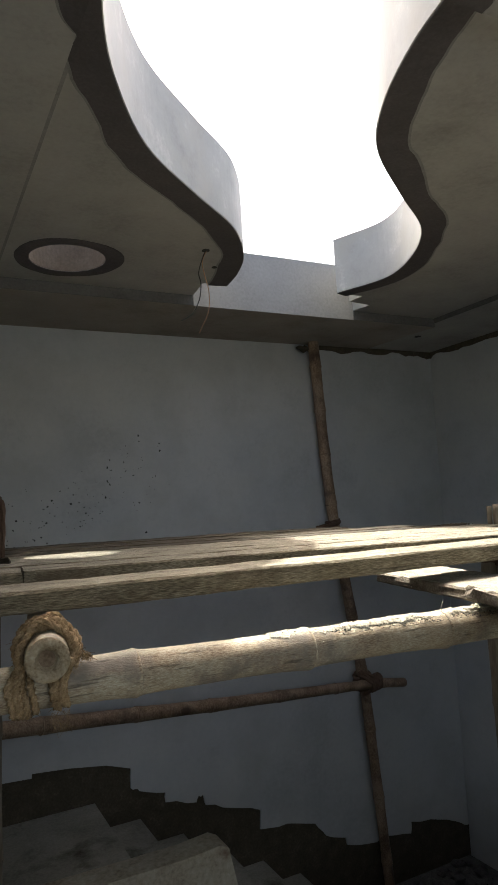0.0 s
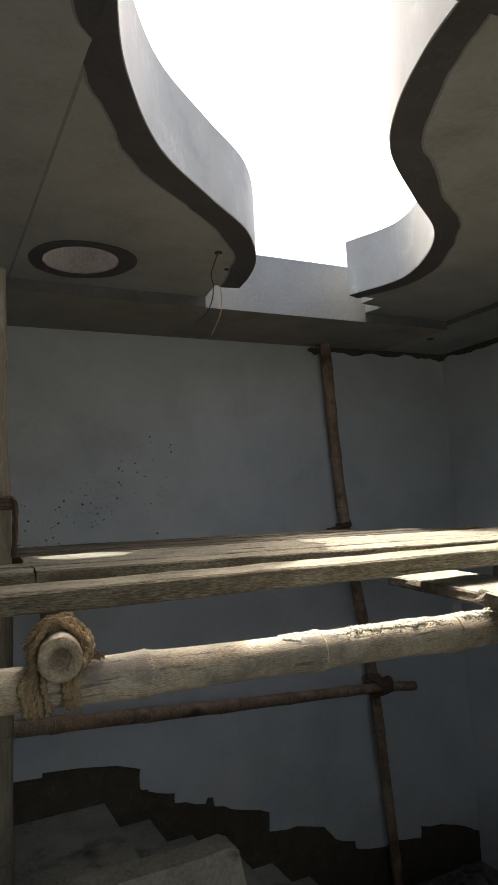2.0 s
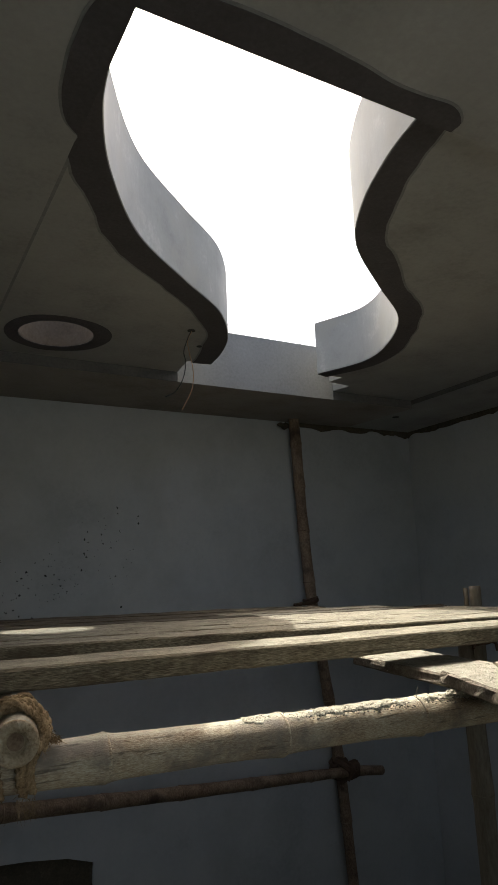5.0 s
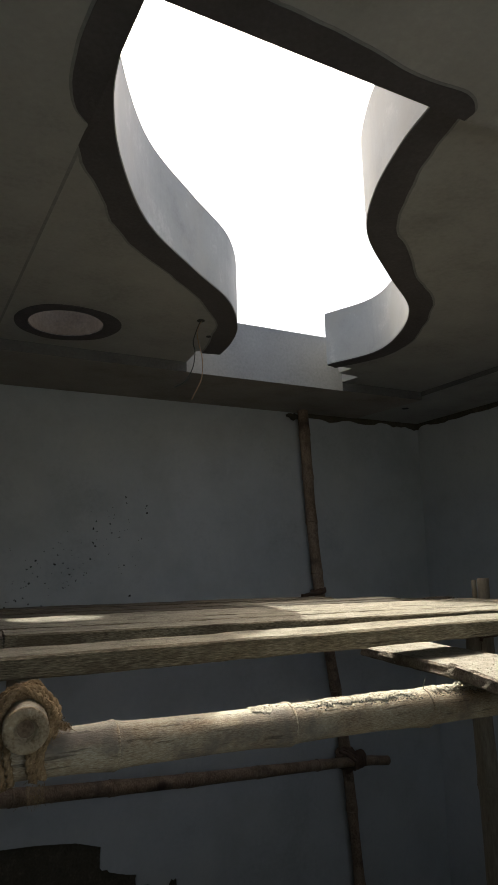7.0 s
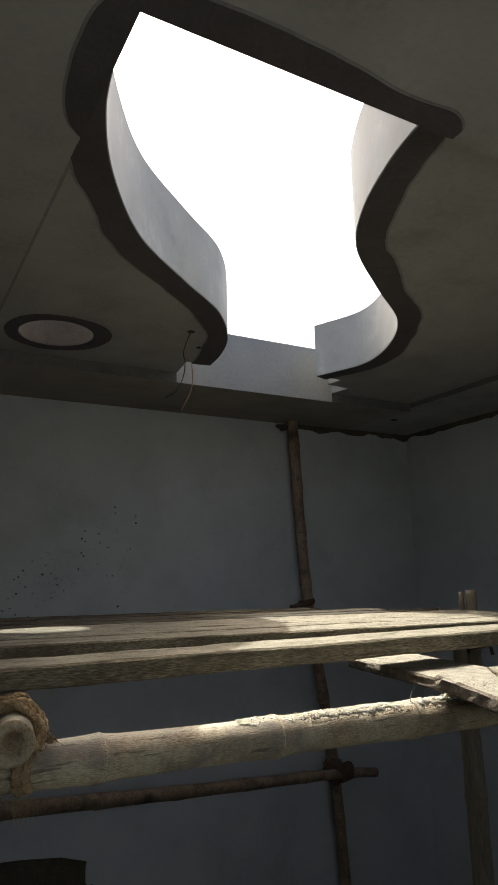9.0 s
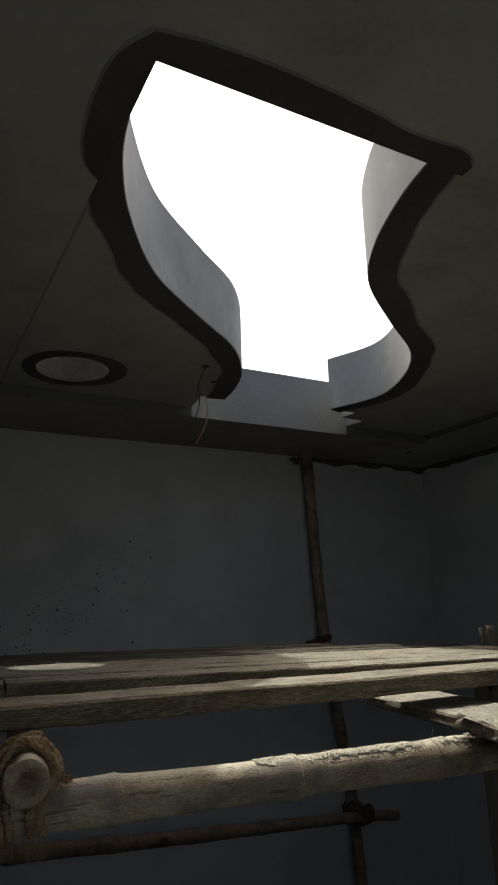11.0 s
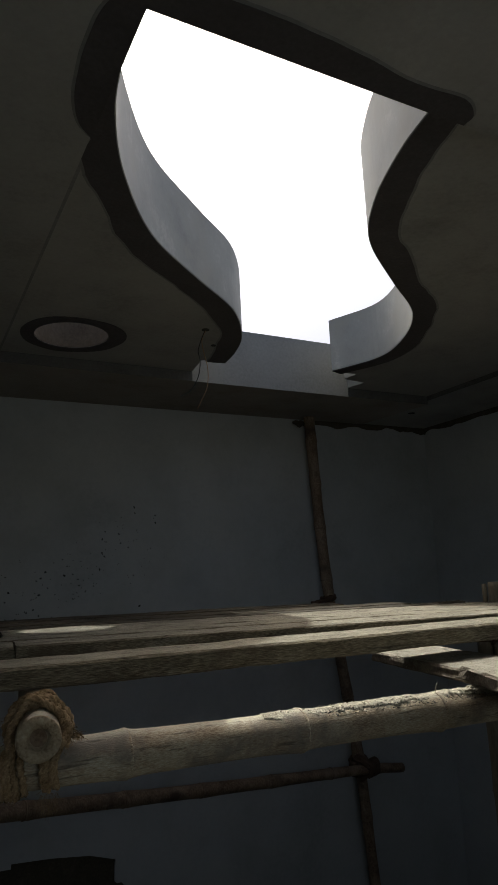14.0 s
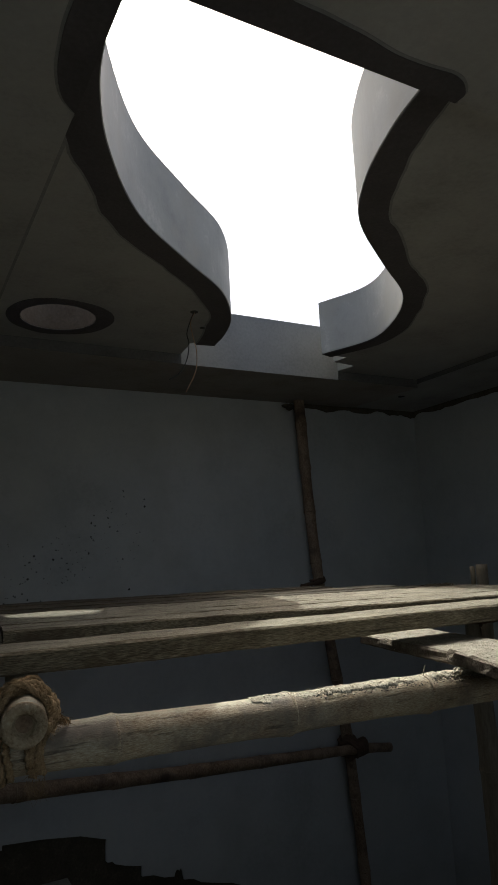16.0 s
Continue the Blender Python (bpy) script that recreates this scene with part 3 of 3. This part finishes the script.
LEDGER_Y, LEDGER_R = 1.438, 0.0428
LEDGER_ENDS = (-0.60, 3.30)
ledger_line = [(x, LEDGER_Y + 0.004 * math.sin(x * 3), ledger_z(x)) for x in (LEDGER_ENDS[0], 0.1, 0.9, 1.7, 2.5, LEDGER_ENDS[1])]
ledger = bamboo("thick pale bamboo ledger crusted with dry cement, carrying the platform", ledger_line, LEDGER_R, 0.0452, M_BAMBOO,
                [(x - LEDGER_ENDS[0]) / (LEDGER_ENDS[1] - LEDGER_ENDS[0]) for x in (0.045, 0.448, 0.878, 1.314, 1.755, 2.2, 2.65)], GROUP, swell=0.13, seed=2.0, sides=40, step=0.008)
crosspiece = bamboo("pale bamboo crosspiece with a sawn hollow end, lashed under the planks", [(0.243, 1.294, up(-0.292)), (0.297, 1.62, up(-0.294)), (0.39, 2.2, up(-0.298)), (0.48, 2.75, up(-0.303)), (0.57, 3.3, up(-0.308))],
                    0.0400, 0.0400, M_BAMBOO, [0.3, 0.55, 0.8], GROUP, hollow=True, sides=32, swell=0.0)
far_pole = bamboo("tall crooked brown bamboo upright against the far wall", [(3.120, 4.70, up(1.30)), (3.150, 4.68, up(0.34)), (3.190, 4.67, up(-0.25)), (3.255, 4.66, up(-0.74)), (3.355, 4.65, up(-1.5)), (3.41, 4.65, up(-2.18)), (3.50, 4.66, 0.0)],
                  0.046, 0.040, M_BAMBOO_OLD, [0.05, 0.13, 0.21, 0.3, 0.4, 0.5, 0.6, 0.7, 0.82, 0.93], GROUP, swell=0.12)
rail = bamboo("thin brown bamboo rail lashed across the upright", [(3.72, 4.57, up(-1.62)), (3.3, 4.55, up(-1.565)), (1.8, 4.30, up(-1.39)), (0.45, 3.98, up(-1.19)), (-0.6, 3.75, up(-1.05))],
              0.036, 0.050, M_BAMBOO_OLD, [0.06, 0.17, 0.3, 0.43, 0.56, 0.7, 0.85], GROUP, swell=0.1)
left_post = bamboo("pale dry bamboo post rising through the platform", [(0.283, 2.80, up(0.97)), (0.278, 2.80, up(0.3)), (0.285, 2.80, up(-0.2)), (0.272, 2.80, up(-1.1)), (0.252, 2.80, up(-2.05))],
                   0.050, 0.054, M_BAMBOO_POST, [0.12, 0.3, 0.45, 0.6, 0.75, 0.9], GROUP, swell=0.08)
right_post = bamboo("dusty bamboo post under the end of the platform", [(2.860, 2.70, up(-0.262)), (2.858, 2.70, up(-0.7)), (2.868, 2.70, up(-1.3)), (2.87, 2.70, 0.0)],
                    0.052, 0.058, M_BAMBOO_POST, [0.12, 0.3, 0.5, 0.7, 0.9], GROUP, swell=0.08)
thin_pole = bamboo("thin grey bamboo pole whose sawn head stands over the planks", [(2.862, 2.613, up(-0.120)), (2.858, 2.613, up(-0.35)), (2.855, 2.613, up(-0.62))],
                   0.031, 0.032, M_BAMBOO_POST, [0.45, 0.9], GROUP, swell=0.06)
part("split_stub", tube([(2.803, 2.625, up(-0.25)), (2.803, 2.625, up(-0.17)), (2.803, 2.626, up(-0.128))], lambda q, w: 0.013 * (1 + 0.25 * noise.noise(Vector((q * 6, math.cos(w), math.sin(w))))), 10), M_BAMBOO_POST, thin_pole, "split grey piece of culm", smooth=True)


# platform planks
def deck(x, over=0.0):
    return up(-0.199 - 0.0095 * (x - 0.25) + over)


PL = "planks of the platform"


def laid(label, x0, x1, front, back, over, thick, mat, seed, slant=-0.117):
    """A plank of the platform; front and back: its edges at x = 0.3."""
    mid = (front + back) / 2
    return plank(label, (x0, mid + slant * (x0 - 0.3), deck(x0, over)), (x1, mid + slant * (x1 - 0.3), deck(x1, over)), back - front, thick, mat, seed, PL)


laid("long weathered plank with a pale dusty top, at the platform edge", -0.8, 3.4, 1.615, 1.805, 0.0, 0.054, M_WOOD, 1.0, 0.005)
laid("weathered plank dusted with dry cement, behind the edge plank", 0.345, 3.4, 2.175, 2.385, 0.0, 0.055, M_WOOD, 2.3)
laid("short weathered plank butted against its neighbour", -0.8, 0.338, 2.180, 2.384, -0.002, 0.054, M_WOOD, 14.2)
laid("weathered plank dusted with dry cement, with a cracked edge", -0.7, 3.3, 2.391, 2.575, 0.001, 0.052, M_WOOD, 3.7)
laid("worn brown plank of the platform under a round spot of sun", 0.37, 2.79, 2.588, 2.975, 0.000, 0.050, M_WOOD, 4.9)
# the three back planks: their lack of sun is put into darker wood
laid("narrow brown plank on the scaffold platform, darkened as if out of the sun", -0.5, 2.74, 2.985, 3.150, 0.001, 0.050, M_WOOD_DARK, 6.1)
laid("worn plank on the scaffold platform, darkened as if out of the sun", -0.6, 2.52, 3.160, 3.390, 0.005, 0.050, M_WOOD_DARK, 7.7, -0.13)
laid("warped plank at the back of the platform, darkened as if out of the sun", -0.5, 2.25, 3.400, 3.620, 0.010, 0.045, M_WOOD_DARK, 8.4, -0.14)
BO = "boards under the platform"
cross_board = plank("short thick crosswise board crusted with cement under the planks", (1.510, 1.06, up(-0.312)), (1.680, 1.985, up(-0.312)), 0.268, 0.036, M_BOARD, 9.0, BO, "crosswise_board", 0.0055)
top_board = plank("thick board end crusted with cement, lying on the crosswise board", (1.232, 0.78, up(-0.2745)), (1.436, 1.284, up(-0.2745)), 0.264, 0.037, M_BOARD, 11.0, BO, "crosswise_board", 0.007)


def lashing(label, loops, r, mat, at, twist=150):
    """A rope lashing: each strand a laid rope."""
    rope = thing("rope_lashing", None, None, at, label, "rope", "rope lashings")
    for pts in loops:
        fine = mat is M_ROPE
        part("rope_strand", tube(along(pts, 0.003 if fine else 0.012), (lambda q, w: r * (1 + 0.10 * noise.noise(Vector((q * 40 + pts[0][0] * 900, math.cos(w), math.sin(w)))))) if fine else r, 12, lobes=3, twist=twist), mat, rope, smooth=True)
    return rope


# the thick coir lashing of crosspiece and ledger
CX, CZ, loops = 0.252, up(-0.287), []
tie = random.Random(5)
for k in range(12):  # turns over the crosspiece, some of them falling down the face of the ledger
    y = 1.358 + 0.017 * (k % 4) + tie.uniform(-0.006, 0.006)
    rr, slant = 0.0435 + 0.0042 * (k // 4) + tie.uniform(0, 0.005), tie.uniform(-0.09, 0.09)
    cx = CX + 0.16 * (y - 1.35)
    turn = [(cx + (rr + 0.005 * math.sin(3 * a + 2 * k)) * math.cos(a), y + slant * (a - 1.4) / 3, CZ + (rr + 0.005 * math.cos(4 * a + 3 * k)) * math.sin(a)) for a in [radians(d) for d in range(-35, 216, 16)]]
    lx, rx, drop = CX - 0.066 + 0.0150 * (k % 4) + tie.uniform(-0.003, 0.003), CX + 0.010 + 0.0055 * (k % 5), tie.uniform(-0.010, 0.012)
    fall = [(lx - 0.004, 1.386, CZ - 0.065), (lx, 1.381, CZ - 0.088), (lx + 0.004, 1.386, CZ - 0.115), (lx + 0.008, 1.398, CZ - 0.128 + drop)]
    rise = [(rx + 0.012, 1.394, CZ - 0.123 + drop), (rx + 0.008, 1.384, CZ - 0.106), (rx + 0.004, 1.382, CZ - 0.081), (rx + 0.008, 1.378, CZ - 0.056)]
    loops.append((rise if k % 3 == 0 else []) + turn + (fall if k < 4 or k == 9 else []))
coir = lashing("thick frayed brown coir rope tied round crosspiece and ledger", loops, 0.0062, M_ROPE, (CX, 1.35, CZ))
wisps = []  # loose fibres running onto the ledger beside the crosspiece
for k in range(5):
    x = CX + 0.038 + 0.007 * k
    wisps.append([(x - 0.008, 1.36 + 0.010 * k, CZ + 0.014), (x + 0.004, 1.370 + 0.009 * k, CZ - 0.006), (x + 0.020, 1.400, CZ - 0.028), (x + 0.034, 1.425, CZ - 0.036)])
bm = bmesh.new()
for k in range(2900):
    run = tie.choice(wisps if k % 4 == 0 else loops)
    q = tie.randrange(len(run) - 1)
    base = Vector(run[q]).lerp(Vector(run[q + 1]), tie.random()) + Vector((tie.gauss(0, 0.003), tie.gauss(-0.002, 0.003), tie.gauss(0, 0.003)))
    lie = (Vector(run[q + 1]) - Vector(run[q])).normalized() * tie.choice((-1, 1))
    way = (lie * 0.9 + Vector((tie.gauss(0, 0.6), tie.gauss(-0.2, 0.6), tie.gauss(0, 0.6)))).normalized() * tie.uniform(0.005, 0.016)
    tube([base, base + way * 0.5, base + way + Vector((tie.gauss(0, 0.002), 0, -0.002))], 0.00045, 3, bm=bm)
for k in range(30):
    base = Vector((CX + tie.uniform(0.013, 0.050), 1.392, CZ - 0.126))
    tube([base, base + Vector((tie.gauss(0, 0.006), tie.gauss(0, 0.005), -0.016)), base + Vector((tie.gauss(0, 0.014), tie.gauss(0, 0.01), -tie.uniform(0.025, 0.045)))], 0.0003, 3, bm=bm)
part("fraying", bm, M_ROPE, coir, "loose frayed fibres", "stuff")


def coils(centre, axis, r, turns, pitch, lean=0.0):
    """Turns of a rope round an axis."""
    axis = Vector(axis).normalized()
    side = axis.orthogonal().normalized()
    upw = axis.cross(side)
    return [Vector(centre) + axis * (pitch * (k / 16) + lean * math.cos(2 * math.pi * k / 16)) + (side * math.cos(2 * math.pi * k / 16) + upw * math.sin(2 * math.pi * k / 16)) * r for k in range(turns * 16 + 1)]


lashing("dark thin rope wound round the bamboo post", [coils((0.282, 2.80, up(-0.005)), (0, 0, 1), 0.058, 4, 0.013), [(0.338, 2.77, up(0.045)), (0.343, 2.76, up(0.0)), (0.341, 2.76, up(-0.1)), (0.336, 2.765, up(-0.188))],
         [(0.330, 2.76, up(0.04)), (0.348, 2.75, up(0.02)), (0.348, 2.75, up(-0.08)), (0.344, 2.76, up(-0.188))]], 0.007, M_ROPE_DARK, (0.26, 2.8, up(0)))
lashing("dark rope knotted where rail and upright cross", [coils((3.33, 4.62, up(-1.50)), (0.1, 0, -1), 0.066, 4, 0.03, 0.02), coils((3.36, 4.56, up(-1.575)), (1, 0.1, 0.1), 0.052, 5, 0.022, 0.02),
         coils((3.35, 4.60, up(-1.57)), (0.8, 0, 0.8), 0.085, 3, 0.02)], 0.013, M_ROPE_DARK, (3.34, 4.6, up(-1.55)))
lashing("dark rope tied at the foot of the upright near the platform", [coils((3.18, 4.67, up(-0.27)), (-0.1, 0, 1), 0.055, 2, 0.02), [(3.20, 4.61, up(-0.25)), (3.10, 4.60, up(-0.262)), (2.98, 4.62, up(-0.275))]], 0.013, M_ROPE_DARK, (3.18, 4.67, up(-0.26)))
lashing("dark rope wound round the bamboo post under the planks", [coils((2.860, 2.662, up(-0.425)), (0, 0, 1), 0.088, 2, 0.014), [(2.915, 2.592, up(-0.41)), (2.955, 2.59, up(-0.425)), (2.965, 2.59, up(-0.465))], [(2.80, 2.592, up(-0.415)), (2.785, 2.59, up(-0.44))]], 0.008, M_ROPE_DARK, (2.86, 2.66, up(-0.42)))

# cement crust on the sunlit top of the ledger
bm = bmesh.new()
rows = []
for i in range(260):
    s = i / 259
    x = 0.775 + 0.80 * s
    line = []
    patchy = min(1.0, max(0.0, 0.35 + 1.5 * noise.noise(Vector((x * 9, 2.0, 0)))) + 0.9 * s)
    for j in range(19):
        a = radians(52 + 92 * j / 18)
        lump = noise.noise(Vector((x * 30, j * 0.5, 1.0))) + 0.7 * noise.noise(Vector((x * 95, j * 1.5, 4.0))) + 0.4 * noise.noise(Vector((x * 260, j * 3.1, 7.0)))
        rim = min(j, 18 - j) / 3.0
        r = 0.0455 + (0.0028 + 0.0038 * lump + 0.0045 * s) * min(1, rim) * patchy - (0.006 if rim == 0 else 0)
        a += (0.34 * noise.noise(Vector((x * 34, 9.0, 0))) + 0.2 * noise.noise(Vector((x * 90, 9.0, 4)))) * (1 if j > 9 else -1) * abs(j - 9) / 9
        line.append(bm.verts.new((x, LEDGER_Y - r * math.cos(a), ledger_z(x) + r * math.sin(a))))
    rows.append(line)
for one, two in zip(rows, rows[1:]):
    for j in range(18):
        bm.faces.new((one[j], one[j + 1], two[j + 1], two[j]))
part("cement_crust", bm, M_CRUST, ledger, "pale dried cement splashed along the top", smooth=True)
bits = random.Random(31)
def on_top(x, a):
    return (x, LEDGER_Y - 0.0495 * math.cos(a), ledger_z(x) + 0.0495 * math.sin(a))


part("cement_grit", crumbs([on_top(x, radians(bits.gauss(82, 22))) for x in [0.81 + 0.75 * bits.random() ** 0.7 for _ in range(300)]], 0.0020, 2), M_CRUST, ledger, "loose cement crumbs", "stuff")
part("cement_grit", crumbs([on_top(x, radians(bits.uniform(38, 60))) for x in [0.94 + 0.62 * bits.random() for _ in range(260)]], 0.0017, 4), M_SPECK_PALE, ledger, "dark earthy crumbs at the rim of the crust", "stuff")
part("cement_grit", crumbs([(1.452 + bits.gauss(0, 0.027), 1.415 + bits.gauss(0, 0.011), ledger_z(1.45) + 0.048 + abs(bits.gauss(0, 0.006))) for _ in range(60)], 0.0055, 6), M_CRUST, ledger, "heap of cement crumbs", "stuff")
part("straw", tube([(1.308, 1.425, ledger_z(1.3) + 0.047), (1.311, 1.425, ledger_z(1.3) + 0.065), (1.318, 1.425, ledger_z(1.3) + 0.076)], 0.0011, 5), M_CRUST, ledger)
part("cement_grit", crumbs([(1.510 + 0.185 * (y - 1.06) - 0.122 + 0.235 * bits.random() ** 1.8, y, up(-0.311)) for y in [1.35 + 0.60 * bits.random() for _ in range(240)]], 0.0018, 9), M_CRUST, cross_board, "cement crumbs", "stuff")
part("cement_grit", crumbs([(1.510 + 0.185 * (y - 1.06) - 0.127 + bits.gauss(0, 0.004), y, up(-0.315 - 0.026 * bits.random())) for y in [1.755 + 0.19 * bits.random() for _ in range(220)]], 0.0034, 19), M_CRUST, cross_board, "cement clinging to the edge of the board", "stuff")
part("cement_grit", crumbs([(1.232 + 0.405 * (y - 0.78) - 0.119 + 0.235 * bits.random() ** 1.6, y, up(-0.2735)) for y in [0.83 + 0.44 * bits.random() for _ in range(200)]], 0.0018, 29), M_CRUST, top_board, "cement crumbs", "stuff")
plank("thin splintered wood strip lying on the board end", (1.36, 1.115, up(-0.2665)), (1.50, 1.29, up(-0.2665)), 0.044, 0.006, M_WOOD, 12.0, BO, "wood_strip", 0.004)

lump = random.Random(17)
thing("mortar_debris", crumbs([(2.655 + lump.gauss(0, 0.045), 2.73 + lump.gauss(0, 0.03), deck(2.65, 0.003) + lump.uniform(0, 0.005)) for _ in range(70)], 0.006, 23), M_MORTAR, (2.65, 2.73, deck(2.65)), "dark crumbled mortar lying on the back planks", "debris", kind="stuff")

# electric wires out of the ceiling
conduit = thing("wire_outlet", tube([(1.47, 3.19, PANEL - 0.003), (1.47, 3.19, PANEL + 0.03)], 0.022, 14), M_SPECK, (1.47, 3.19, PANEL), "dark round wire outlet in the ceiling slab", "outlet")
part("wire", tube(along([(1.47, 3.19, PANEL), (1.45, 3.20, PANEL - 0.05), (1.435, 3.22, PANEL - 0.12), (1.445, 3.22, PANEL - 0.18), (1.43, 3.22, PANEL - 0.27), (1.385, 3.22, PANEL - 0.35), (1.322, 3.22, PANEL - 0.392)], 0.01), 0.0028, 6), M_WIRE_DARK, conduit, "thin black wire")
part("wire", tube(along([(1.475, 3.195, PANEL), (1.455, 3.21, PANEL - 0.06), (1.47, 3.22, PANEL - 0.13), (1.49, 3.22, PANEL - 0.22), (1.48, 3.22, PANEL - 0.33), (1.42, 3.22, PANEL - 0.453)], 0.01), 0.0024, 6), M_WIRE, conduit, "thin copper-coloured wire")
thing("wire_outlet", tube([(1.62, 3.41, PANEL - 0.003), (1.62, 3.41, PANEL + 0.03)], 0.016, 14), M_SPECK, (1.62, 3.41, PANEL), "small dark hole in the ceiling slab", "outlet")
thing("wire_outlet", tube([(3.95, 4.32, SOFFIT - 0.003), (3.95, 4.32, SOFFIT + 0.03)], 0.03, 14), M_SPECK, (3.95, 4.32, SOFFIT), "small dark hole in the beam", "outlet")
